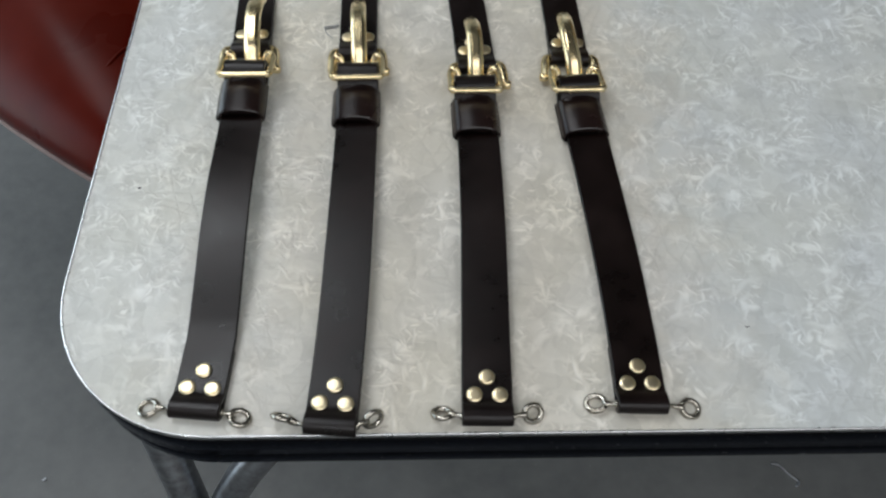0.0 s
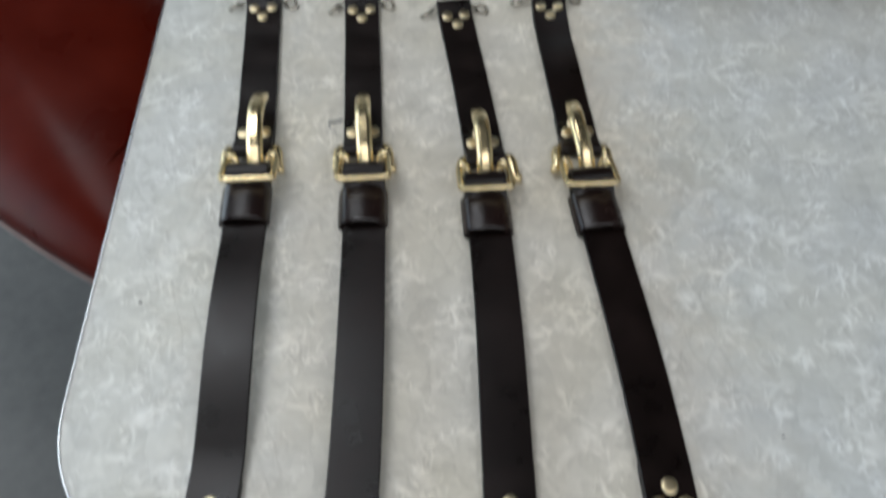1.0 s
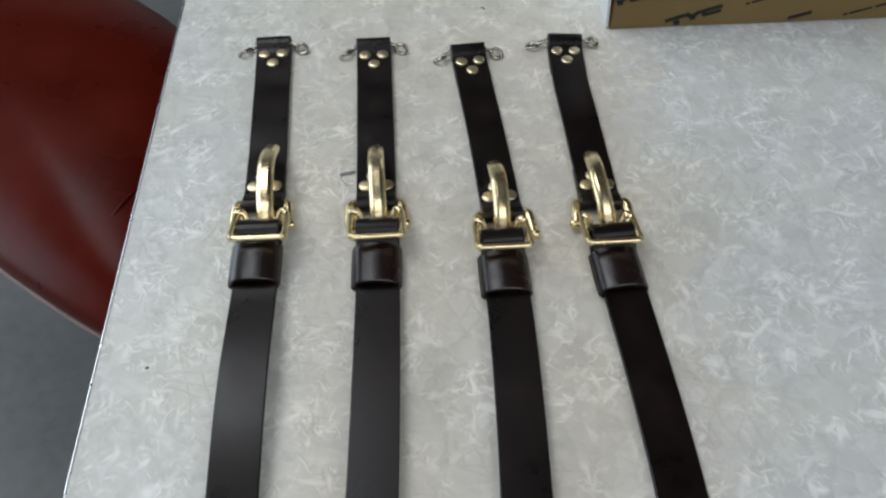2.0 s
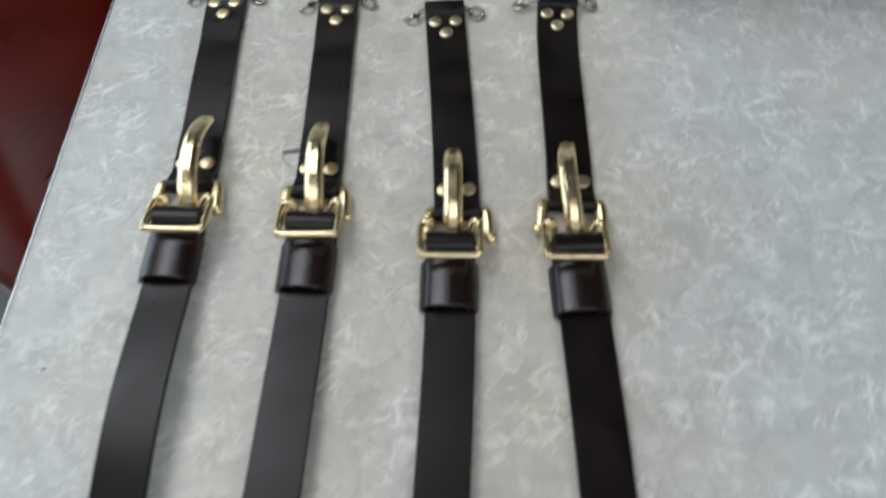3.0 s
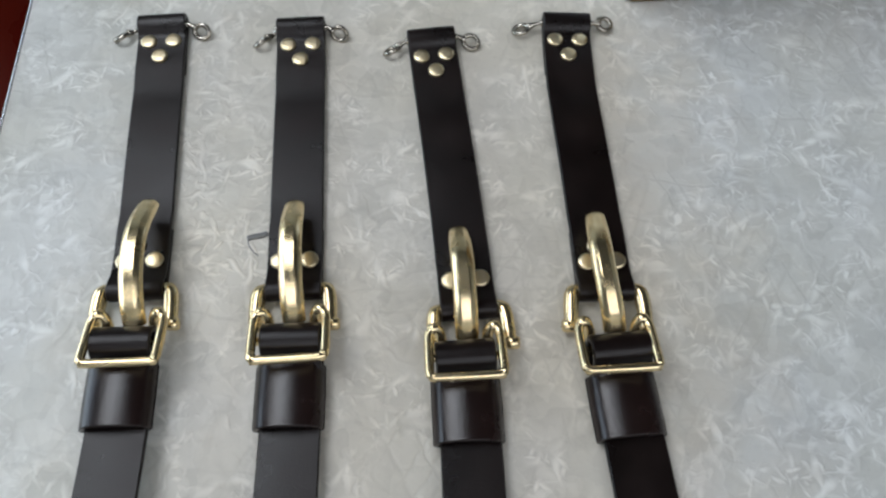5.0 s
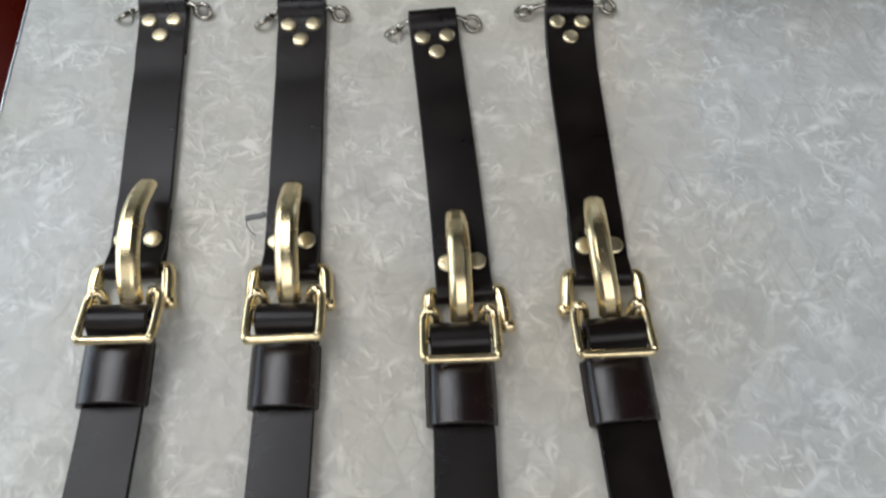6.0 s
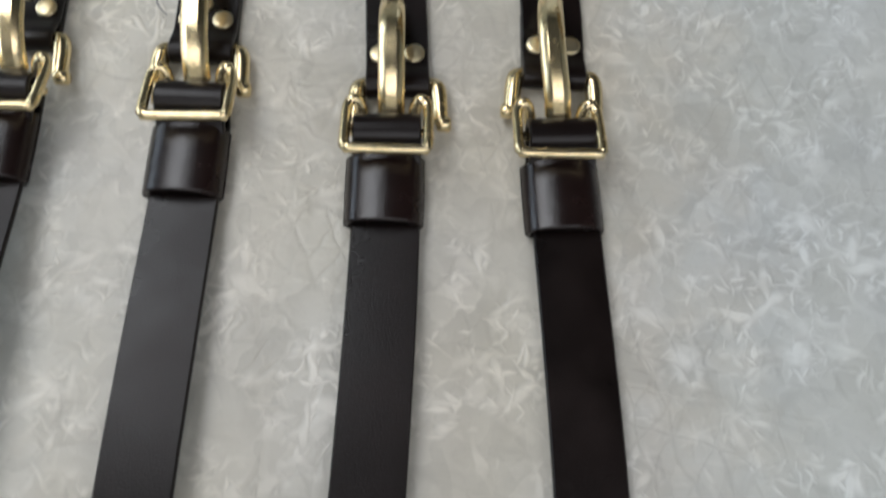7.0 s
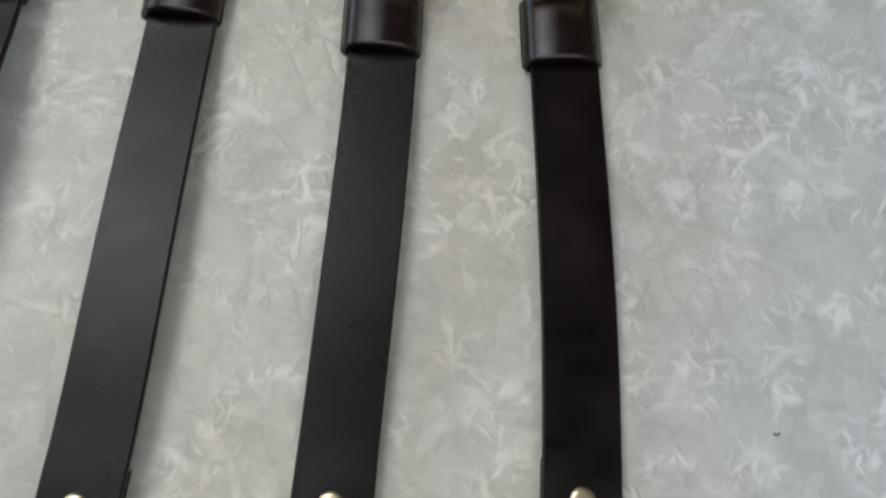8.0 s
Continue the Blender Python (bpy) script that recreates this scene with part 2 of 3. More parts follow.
def box(bm, x0, y0, z0, x1, y1, z1, bevel=0.0):
    vs = [bm.verts.new((x, y, z)) for x in (x0, x1) for y in (y0, y1) for z in (z0, z1)]
    fs = [(0, 1, 3, 2), (4, 6, 7, 5), (0, 4, 5, 1), (2, 3, 7, 6), (0, 2, 6, 4), (1, 5, 7, 3)]
    made = [bm.faces.new([vs[i] for i in f]) for f in fs]
    if bevel:
        edges = {e for f in made for e in f.edges}
        bmesh.ops.bevel(bm, geom=list(edges), offset=bevel, segments=2, affect="EDGES")


def skin(bm, rings, closed_path=False, caps=True, sharp=()):
    """Join rings of equal length into a tube."""
    vr = [[bm.verts.new(p) for p in r] for r in rings]
    k = len(vr[0])
    span = range(len(vr)) if closed_path else range(len(vr) - 1)
    for i in span:
        a, b = vr[i], vr[(i + 1) % len(vr)]
        for j in range(k):
            bm.faces.new((a[j], a[(j + 1) % k], b[(j + 1) % k], b[j]))
    for row in zip(vr[:-1], vr[1:]):
        for j in sharp:
            bm.edges.get((row[0][j], row[1][j])).smooth = False
    if caps and not closed_path:
        bm.faces.new(vr[0])
        bm.faces.new(list(reversed(vr[-1])))


def rod(bm, pts, radius, sides=12, closed=False, taper=None):
    """A round rod along points; taper gives a factor for each point."""
    pts = [Vector(p) for p in pts]
    n = len(pts)
    rings, ref = [], None
    for i, p in enumerate(pts):
        a = pts[(i - 1) % n] if closed or i else pts[0]
        b = pts[(i + 1) % n] if closed or i < n - 1 else pts[-1]
        t = (b - a).normalized()
        if ref is None:
            ref = t.orthogonal().normalized()
        ref = (ref - t * ref.dot(t)).normalized()
        w = t.cross(ref)
        r = radius * (taper[i] if taper else 1.0)
        rings.append([p + r * (math.cos(q) * ref + math.sin(q) * w) for q in [2 * math.pi * j / sides for j in range(sides)]])
    skin(bm, rings, closed)


def smooth_line(pts, steps=6):
    """A smooth line through the points."""
    pts = [Vector(p) for p in pts]
    out = []
    for i in range(len(pts) - 1):
        p0, p1, p2, p3 = pts[max(i - 1, 0)], pts[i], pts[i + 1], pts[min(i + 2, len(pts) - 1)]
        for k in range(steps):
            u = k / steps
            out.append(0.5 * ((2 * p1) + (p2 - p0) * u + (2 * p0 - 5 * p1 + 4 * p2 - p3) * u * u + (3 * p1 - p0 - 3 * p2 + p3) * u ** 3))
    return out + [pts[-1]]


def rounded_outline(w, d, r, steps=6):
    """Corner-rounded rectangle from (0, 0) to (w, d), anticlockwise."""
    out = []
    for cx, cy, a0 in ((w - r, r, -90), (w - r, d - r, 0), (r, d - r, 90), (r, r, 180)):
        for k in range(steps + 1):
            a = radians(a0 + 90 * k / steps)
            out.append((cx + r * math.cos(a), cy + r * math.sin(a)))
    return out


# the room
TOP = 0.75
X0, X1, Y0, Y1, H = -2.9, 4.2, -2.6, 4.4, 2.75


def slab(name, *args, mat=WALL, label="", category="wall"):
    bm = bmesh.new()
    for a in args:
        box(bm, *a)
    return tagged(link_mesh(name, bm, mat, False), label, category, kind="structure")


slab("ground", (-60, -60, -0.12, 60, 60, 0.0), mat=CONCRETE, label="grey worn concrete floor with pale specks", category="floor")
# unseen ceiling, dark for the leather's reflections, open at the added lamps
ax0, ay0, ax1, ay1 = ADDED_LIGHT_A
bx0, by0, bx1, by1 = ADDED_LIGHT_B
U, V = H, H + 0.12
slab("ceiling", (X0, ay1, U, X1, Y1, V), (X0, ay0, U, ax0, ay1, V), (ax1, ay0, U, X1, ay1, V), (X0, by1, U, X1, ay0, V),
     (X0, by0, U, bx0, by1, V), (bx1, by0, U, X1, by1, V), (X0, Y0, U, X1, by0, V), mat=CEILING, label="plain dark unseen ceiling with two openings for added lamps", category="ceiling")
slab("wall_east", (X1, Y0, 0, X1 + 0.15, Y1, H), label="plain pale painted wall")
slab("wall_west", (X0 - 0.15, Y0, 0, X0, DOOR[0], H), (X0 - 0.15, DOOR[1], 0, X0, Y1, H), (X0 - 0.15, DOOR[0], DOOR[2], X0, DOOR[1], H), label="plain pale painted wall with a wide open doorway")
slab("wall_south", (X0, Y0 - 0.15, 0, X1, Y0, H), label="plain pale painted wall")
slab("wall_north", (X0, Y1, 0, X1, Y1 + 0.15, H), label="plain pale painted wall")


# the table
def make_table():
    t = tagged(empty("table", (0.6, 0.4, 0)), "dinette table with pearly grey cracked-ice laminate top and steel edge band", "table")
    inv = Matrix.Translation((-0.6, -0.4, 0))
    W, D, R = 1.22, 0.80, 0.122

    def local(bm):
        bmesh.ops.transform(bm, matrix=inv, verts=bm.verts)
        return bm

    def ring_at(k, z):
        k -= 0.0042
        src = rounded_outline(W + 2 * k, D + 2 * k, R + k, 14)
        return [(x - k, y - k, z) for x, y in src]

    bm = bmesh.new()
    skin(bm, [ring_at(0.0023, TOP - 0.022), ring_at(0.0023, TOP)])
    part("tabletop", local(bm), LAMINATE, t, "pearly grey crinkle-patterned laminate", False)
    bm = bmesh.new()
    prof = [(0.0022, TOP - 0.004), (0.0022, TOP + 0.0004), (0.0026, TOP + 0.0010), (0.0034, TOP + 0.0010), (0.0040, TOP + 0.0004), (0.0042, TOP - 0.0012), (0.0040, TOP - 0.0035), (0.0026, TOP - 0.0035)]
    skin(bm, [ring_at(k, z) for k, z in prof] , True)
    part("edge_lip", local(bm), LIP, t, "bright narrow metal lip")
    bm = bmesh.new()
    prof = [(0.0022, TOP - 0.0045), (0.0036, TOP - 0.0045), (0.0044, TOP - 0.0075), (0.0048, TOP - 0.016), (0.0048, TOP - 0.034), (0.0042, TOP - 0.0352), (0.0048, TOP - 0.0364), (0.0046, TOP - 0.054), (0.003, TOP - 0.058), (0.0022, TOP - 0.058)]
    skin(bm, [ring_at(k, z) for k, z in prof], True)
    part("edge_band", local(bm), TRIM, t, "dark dull metal edge band")
    bm = bmesh.new()
    skin(bm, [ring_at(-0.03, TOP - 0.05), ring_at(-0.03, TOP - 0.0225)])
    part("underframe", local(bm), SCUFF, t, "dark underside", False)
    # paired splayed tube legs at the corners
    for sx, sy in ((1, 1), (-1, 1), (1, -1), (-1, -1)):
        def put(p):
            x, y, z = p
            return (x if sx > 0 else W - x, y if sy > 0 else D - y, z)
        bm = bmesh.new()
        rod(bm, [put(p) for p in smooth_line([(0.058, 0.052, 0.71), (0.063, 0.030, 0.66), (0.074, -0.004, 0.585), (0.084, -0.06, 0.40), (0.088, -0.12, 0.16), (0.090, -0.155, 0.0)])], 0.0145, 14)
        part("leg_tube", local(bm), TUBE, t, "dark grey steel leg tube")
        bm = bmesh.new()
        rod(bm, [put(p) for p in smooth_line([(0.215, 0.050, 0.709), (0.180, 0.036, 0.692), (0.142, 0.016, 0.660), (0.116, 0.000, 0.622), (0.103, -0.011, 0.585), (0.104, -0.03, 0.50), (0.114, -0.075, 0.34), (0.118, -0.12, 0.16), (0.120, -0.155, 0.0)])], 0.0135, 14)
        part("leg_tube", local(bm), TUBE, t, "bright bent steel leg tube")
    return t


make_table()


# stains and marks on the tabletop
def make_mark(name, x, y, pts, label, width=0.0005, mat=SCUFF):
    bm = bmesh.new()
    rod(bm, smooth_line([(x + a, y + b, TOP + 0.0004) for a, b in pts], 4), width, 6)
    for v in bm.verts:
        v.co.z = TOP + (v.co.z - TOP) * 0.35
    tagged(link_mesh(name, bm, mat), label, "mark")


make_mark("speck", 0.040, 0.209, [(-0.0012, 0), (0, 0.0004), (0.0012, 0.0002)], "small dark speck on the laminate", 0.0011)
make_mark("speck", 0.511, 0.080, [(-0.0012, 0), (0.0002, -0.0004), (0.0018, 0.0003)], "small dark speck on the laminate", 0.0005)
make_mark("speck", 0.324, 0.627, [(-0.002, 0.001), (0, 0.0004), (0.0016, -0.0022)], "small dark speck on the laminate", 0.0011)
make_mark("scuff_mark", 0.183, 0.389, [(0.010, 0.010), (0.003, 0.0095), (-0.003, 0.005), (-0.001, -0.001), (0.004, -0.006)], "thin curved grey scuff beside a strap", 0.0004, SMUDGE)
make_mark("scuff_mark", 0.184, 0.397, [(-0.005, -0.0015), (0, 0.0), (0.004, 0.0005), (0.008, 0.002)], "grey smudge beside a strap", 0.0022, SMUDGE)


# the leather straps
class Line:
    """A strap's middle line: x as a smooth function of y."""

    def __init__(self, pts):
        self.fit = np.polyfit([p[1] for p in pts], [p[0] for p in pts], min(3, len(pts) - 1))
        self.slope = np.polyder(self.fit)

    def at(self, y, z, side=0.0):
        k = float(np.polyval(self.slope, y))
        n = math.hypot(1, k)
        return Vector((float(np.polyval(self.fit, y)) + side / n, y - side * k / n, z))


WIDTH, THICK = 0.0352, 0.0034


def ribbon(bm, line, path, width=WIDTH, thick=THICK):
    """Leather of even thickness along (y, z) points of a middle line, edges slightly rounded."""
    rings = []
    n = len(path)
    h, q = width / 2, thick / 2
    e = 0.0008
    sec = [(-h, -q + e), (-h + e, -q), (h - e, -q), (h, -q + e), (h, q - e), (h - e, q), (0, q + 0.0001), (-h + e, q), (-h, q - e)]
    for i, (y, z) in enumerate(path):
        ya, za = path[max(i - 1, 0)]
        yb, zb = path[min(i + 1, n - 1)]
        m = math.hypot(yb - ya, zb - za)
        ny, nz = -(zb - za) / m, (yb - ya) / m
        rings.append([line.at(y + ny * b, z + nz * b, a) for a, b in sec])
    skin(bm, rings, sharp=(1, 2, 5, 7))


def arc(cy, cz, r, a0, a1, steps):
    return [(cy + r * math.cos(radians(a0 + (a1 - a0) * k / steps)), cz + r * math.sin(radians(a0 + (a1 - a0) * k / steps))) for k in range(steps + 1)]


def dome(bm, at, r, h, tilt=0.0):
    rings = [[Vector((r * f * math.cos(a), r * f * math.sin(a), z)) for a in [2 * math.pi * k / 16 for k in range(16)]]
             for f, z in ((1.0, -0.0012), (1.0, h * 0.25), (0.94, h * 0.55), (0.78, h * 0.85), (0.5, h * 0.97), (0.15, h))]
    m = Matrix.Translation(at) @ pose(0, 0, 0, tilt)
    skin(bm, [[m @ p for p in r2] for r2 in rings])


def eye(bm, at, side, tilt, bend, reach, spin, ring_r):
    """A swivel eye: collar, tapering neck and a ring, lying out to one side of a strap end."""
    wire = ring_r * 0.37
    pts, tap = [], []
    for k in range(7):
        u = k / 6
        pts.append((u * (reach - ring_r + 0.0002), 0, bend * math.sin(math.pi * u)))
        tap.append(1.25 - 0.45 * math.sin(math.pi * min(1, u * 1.2)) + 0.45 * u * u)
    rod(bm, pts, 0.0018, 10, False, tap)
    dome_pts = [(-0.0005, 0, 0), (0.0006, 0, 0), (0.0018, 0, 0), (0.0028, 0, 0)]
    rod(bm, dome_pts, 0.0026, 10, False, [0.6, 1.0, 1.0, 0.6])
    turn = pose(0, 0, 0, tilt)
    ring = [Vector((reach, 0, 0)) + turn @ Vector((1.12 * ring_r * math.cos(a), ring_r * math.sin(a), 0)) for a in [2 * math.pi * k / 20 for k in range(20)]]
    rod(bm, ring, wire, 8, True)
    m = Matrix.Translation(at) @ pose(0, 0, 0, 0, 0, spin + (180 if side < 0 else 0))
    m = m @ pose(0, 0, 0, 0, 14, 0)
    bmesh.ops.transform(bm, matrix=m, verts=bm.verts)


def make_strap(spec):
    near, far = Line(spec["near"]), Line(spec["far"])
    e, f_end, f_loop = spec["end"], spec["far_end"], spec["far_loop"]
    xb, yb, zb = spec["buckle"]
    yk, lift = spec["keeper"], spec["lift"]
    tip = spec["tip"]
    s = tagged(empty("leather_strap", (xb, yb, TOP)), spec["label"], "leather strap", "straps laid out on the table")
    inv = Matrix.Translation((-xb, -yb, -TOP))

    def done(name, bm, mat, label="", smooth=True, parent=None):
        bmesh.ops.transform(bm, matrix=inv, verts=bm.verts)
        return part(name, bm, mat, parent or s, label, smooth)

    t0 = TOP + THICK / 2 + 0.0002
    # long strap: folded end, slack middle, wrap round the buckle bar
    zr, r = zb - 0.0115, 0.0086
    z0 = t0 + spec['rise']
    path = [(e + 0.052, z0), (e + 0.03, z0), (e + 0.015, z0 + 0.0002)]
    path += arc(e + 0.0062, z0 + 0.0046, 0.0046, 270, 95, 9)
    path += [(e + 0.0100, z0 + 0.0086), (e + 0.0132, z0 + 0.0064), (e + 0.0160, z0 + 0.0046), (e + 0.0200, z0 + 0.0038), (e + 0.035, z0 + 0.0036), (e + 0.050, z0 + 0.0038)]
    a, b = e + 0.060, yk
    for k in range(13):
        u = k / 12
        path.append((a + (b - a) * u, t0 + 0.0035 + (0.0015 + spec['keeper_up']) * u + spec['rise'] * (1 - u) + lift * math.sin(math.pi * u) ** 1.25))
    kz = spec['keeper_up']
    path += [(yk + 0.012, t0 + kz + 0.0052), (yk + 0.024, t0 + kz + 0.0055), (yb - 0.004, t0 + kz + 0.0075)]
    path += arc(yb + 0.0145, zr, r, 165, -90, 14)
    path += [(yb + 0.006, t0 + kz + 0.0012), (yb - 0.006, t0 + kz + 0.0005), (yk + 0.01, t0 + kz + 0.0012), (yk + 0.003, t0 + kz + 0.0012)]
    bm = bmesh.new()
    ribbon(bm, near, path)
    done("long_strap", bm, LEATHER, "dark brown smooth leather")
    # keeper loop
    bm = bmesh.new()
    hw, th = 0.0205, 0.0030
    top = TOP + 0.0120
    kz = spec['keeper_up']
    for_y = [(0.002, 0.0006), (0.0028, 0.0), (0.020, -0.0002), (0.0392, 0.0), (0.040, 0.0006)]
    rings = []
    outer = rounded_outline(2 * hw, top - TOP - 0.0003, 0.0068, 5)
    inner = rounded_outline(2 * (hw - th), top - TOP - 0.0003 - 2 * th + 0.0018, 0.0025, 5)

    def arched(o):
        """The outline with points added along its top."""
        a, b = o[11], o[12]
        return o[:12] + [(a[0] + (b[0] - a[0]) * u / 9, a[1]) for u in range(1, 9)] + o[12:]

    outer, inner = arched(outer), arched(inner)
    k = len(outer)
    rows = []
    for dy, ins in for_y:
        rows.append([near.at(yk + dy, TOP + kz + 0.0003 + z * (1 - 0.3 * ins / 0.0036) + 0.0058 * (1 - ((x - hw) / hw) ** 2) * min(1, max(0, z - 0.004) / 0.003), (x - hw) * (1 - ins / hw) - 0.001) for x, z in outer])
    rows_in = [[near.at(yk + dy, TOP + kz + 0.0003 + 0.0021 + z, x - hw + th - 0.001) for x, z in inner] for dy, ins in for_y]
    va = [[bm.verts.new(p) for p in row] for row in rows]
    vb = [[bm.verts.new(p) for p in row] for row in rows_in]
    for grid in (va, vb):
        for i in range(len(grid) - 1):
            for j in range(k):
                bm.faces.new((grid[i][j], grid[i][(j + 1) % k], grid[i + 1][(j + 1) % k], grid[i + 1][j]))
    for i in (0, 1, -2, -1):
        for j in range(k):
            bm.edges.get((va[i][j], va[i][(j + 1) % k])).smooth = False
    for i in (0, -1):
        for j in range(k):
            bm.faces.new((va[i][j], va[i][(j + 1) % k], vb[i][(j + 1) % k], vb[i][j]))
    done("keeper_loop", bm, LEATHER_GLOSS, "polished brown leather keeper")
    # buckle: frame, bar and hook in the buckle's own axes
    dx, dy = tip[0] - xb, tip[1] - yb
    reach = math.hypot(dx, dy)
    m = Matrix.Translation((xb, yb, zb)) @ pose(0, 0, 0, 0, 0, -math.degrees(math.atan2(dx, dy)))
    bm = bmesh.new()
    fl, tilt = 0.0305, -0.0075
    half = [(0.0132, fl - 0.006, tilt - 0.008), (0.0145, fl - 0.0008, tilt - 0.0025), (0.0168, fl + 0.0012, tilt + 0.0006), (0.0195, fl - 0.0002, tilt + 0.0008),
            (0.0211, fl - 0.0045, tilt * 0.85), (0.0213, fl * 0.5, tilt * 0.5), (0.0213, 0.004, tilt * 0.1), (0.0205, 0.0012, 0.0), (0.0180, 0.0, 0.0)]
    pts = smooth_line([(-x, y, z) for x, y, z in half] + [(x, y, z) for x, y, z in reversed(half)], 4)
    rod(bm, pts, 0.0028, 10, False, [1.2 if abs(i - (len(pts) - 1) / 2) > len(pts) * 0.33 else 1.0 for i in range(len(pts))])
    bmesh.ops.transform(bm, matrix=m, verts=bm.verts)
    done("buckle_frame", bm, BRASS, "polished brass frame")
    bm = bmesh.new()
    rod(bm, [(-0.0205, 0.0145, -0.0095), (-0.018, 0.0145, -0.0105), (0.018, 0.0145, -0.0105), (0.0205, 0.0145, -0.0095)], 0.0027, 10)
    bmesh.ops.transform(bm, matrix=m, verts=bm.verts)
    done("buckle_bar", bm, BRASS, "brass bar inside the leather wrap")
    bm = bmesh.new()
    h0, h1 = 0.0265, reach
    span = h1 - h0
    profile = [(0.0, -0.011), (0.03, -0.0085), (0.12, -0.002), (0.28, 0.0040), (0.45, 0.0068), (0.62, 0.0058), (0.78, 0.0010), (0.90, -0.0048), (0.97, -0.0085), (1.0, -0.0110)]
    rings = []
    pp = smooth_line([(spec["bow"] * math.sin(math.pi * u) + spec["hook"][0] * (1 - u) + spec["hook"][1] * u, h0 + span * u, z) for u, z in profile], 4)
    for i, p in enumerate(pp):
        q0, q1 = pp[max(i - 1, 0)], pp[min(i + 1, len(pp) - 1)]
        t = (q1 - q0).normalized()
        nrm = Vector((0, -t.z, t.y))
        u = i / (len(pp) - 1)
        w = 0.0069 * (1.0 if u < 0.7 else 1.0 - 0.10 * ((u - 0.7) / 0.3))
        d = 0.0036
        if u > 0.93:
            g = math.sqrt(max(0.05, 1 - ((u - 0.93) / 0.072) ** 2))
            w, d = w * g, d * g
        sec = [(-1, -0.5), (-0.75, -1), (0.75, -1), (1, -0.5), (1, 0.1), (0.82, 0.62), (0.40, 1.0), (-0.40, 1.0), (-0.82, 0.62), (-1, 0.1)]
        rings.append([p + Vector((a * w, 0, 0)) + nrm * (b2 * d) for a, b2 in sec])
    skin(bm, rings, sharp=(6, 7))
    bmesh.ops.transform(bm, matrix=m, verts=bm.verts)
    done("hook", bm, BRASS, "arched polished brass hook")
    # short strap: loop over the shackle bar, folded far end
    L, E = f_loop, f_end
    path = [(L + 0.05, t0), (L + 0.02, t0), (L + 0.014, t0 + 0.0004)]
    path += arc(L + 0.0068, t0 + 0.0050, 0.0051, 270, 100, 9)
    path += [(L + 0.011, t0 + 0.0086), (L + 0.016, t0 + 0.0058), (L + 0.022, t0 + 0.0041), (L + 0.035, t0 + 0.0036), (L + 0.05, t0 + 0.0037)]
    a, b = L + 0.062, E - 0.062
    for k2 in range(9):
        u = k2 / 8
        path.append((a + (b - a) * u, t0 + 0.0024 + spec["far_lift"] * math.sin(math.pi * u)))
    path += [(E - 0.050, t0 + 0.0037), (E - 0.035, t0 + 0.0036), (E - 0.0205, t0 + 0.0038), (E - 0.0168, t0 + 0.0047), (E - 0.0140, t0 + 0.0068), (E - 0.0108, t0 + 0.0095)]
    path += arc(E - 0.0068, t0 + 0.0052, 0.0052, 82, -90, 9)
    path += [(E - 0.015, t0 + 0.0002), (E - 0.03, t0), (E - 0.05, t0)]
    bm = bmesh.new()
    ribbon(bm, far, path, 0.0346)
    done("short_strap", bm, LEATHER, "dark brown smooth leather")
    # shackle through the loop
    zs = t0 + 0.0052
    for sd in (-1, 1):
        bm = bmesh.new()
        knuckle = spec["knuckle"] == sd
        base = [far.at(L + 0.0068, zs, sd * 0.0150), far.at(L + 0.0068, zs, sd * 0.0188), far.at(L + 0.0045, zs + 0.0005, sd * 0.0212),
                far.at(L - 0.002, zs + 0.0005, sd * 0.0222), far.at(L - 0.010, zs + 0.0003, sd * 0.0226), far.at(L - 0.0155, zs, sd * 0.0230)]
        ln = smooth_line(base, 4)
        rod(bm, ln, 0.0048, 10, False, [0.85 + 0.15 * math.sin(math.pi * i / (len(ln) - 1)) for i in range(len(ln))])
        arm = done("shackle_arm", bm, BRASS, "brass shackle arm")
        bm = bmesh.new()
        c = far.at(L - 0.0165, zs, sd * (0.0245 if knuckle else 0.0225))
        ax = Vector((1, 0, 0))
        k2 = 0.0040 if knuckle else 0.0032
        rod(bm, [c - ax * k2, c - ax * (k2 - 0.0012), c + ax * (k2 - 0.0012), c + ax * k2], 0.0042 if knuckle else 0.0036, 10, False, [0.7, 1, 1, 0.7])
        bmesh.ops.transform(bm, matrix=inv, verts=bm.verts)
        part("pivot_screw", bm, BRASS, arm)
    bm = bmesh.new()
    rod(bm, [far.at(L + 0.0068, zs, -0.0185), far.at(L + 0.0068, zs, 0.0185)], 0.0026, 10)
    done("shackle_bar", bm, BRASS)
    # rivets
    zt = t0 + 0.0036 + THICK / 2
    for ln, y, sd in [(near, e + 0.0215, -0.0088), (near, e + 0.0215, 0.0088), (near, e + 0.0345, 0.0),
                      (far, E - 0.0235, -0.0088), (far, E - 0.0235, 0.0088), (far, E - 0.0370, 0.0),
                      (far, L + 0.0265, -0.0094), (far, L + 0.0265, 0.0094), (far, L + 0.0370, -0.0025)]:
        bm = bmesh.new()
        dome(bm, ln.at(y, zt + 0.0011 + (spec['rise'] if ln is near else 0), sd), 0.0057, 0.0012)
        done("rivet", bm, RIVET, "pale brass domed rivet")
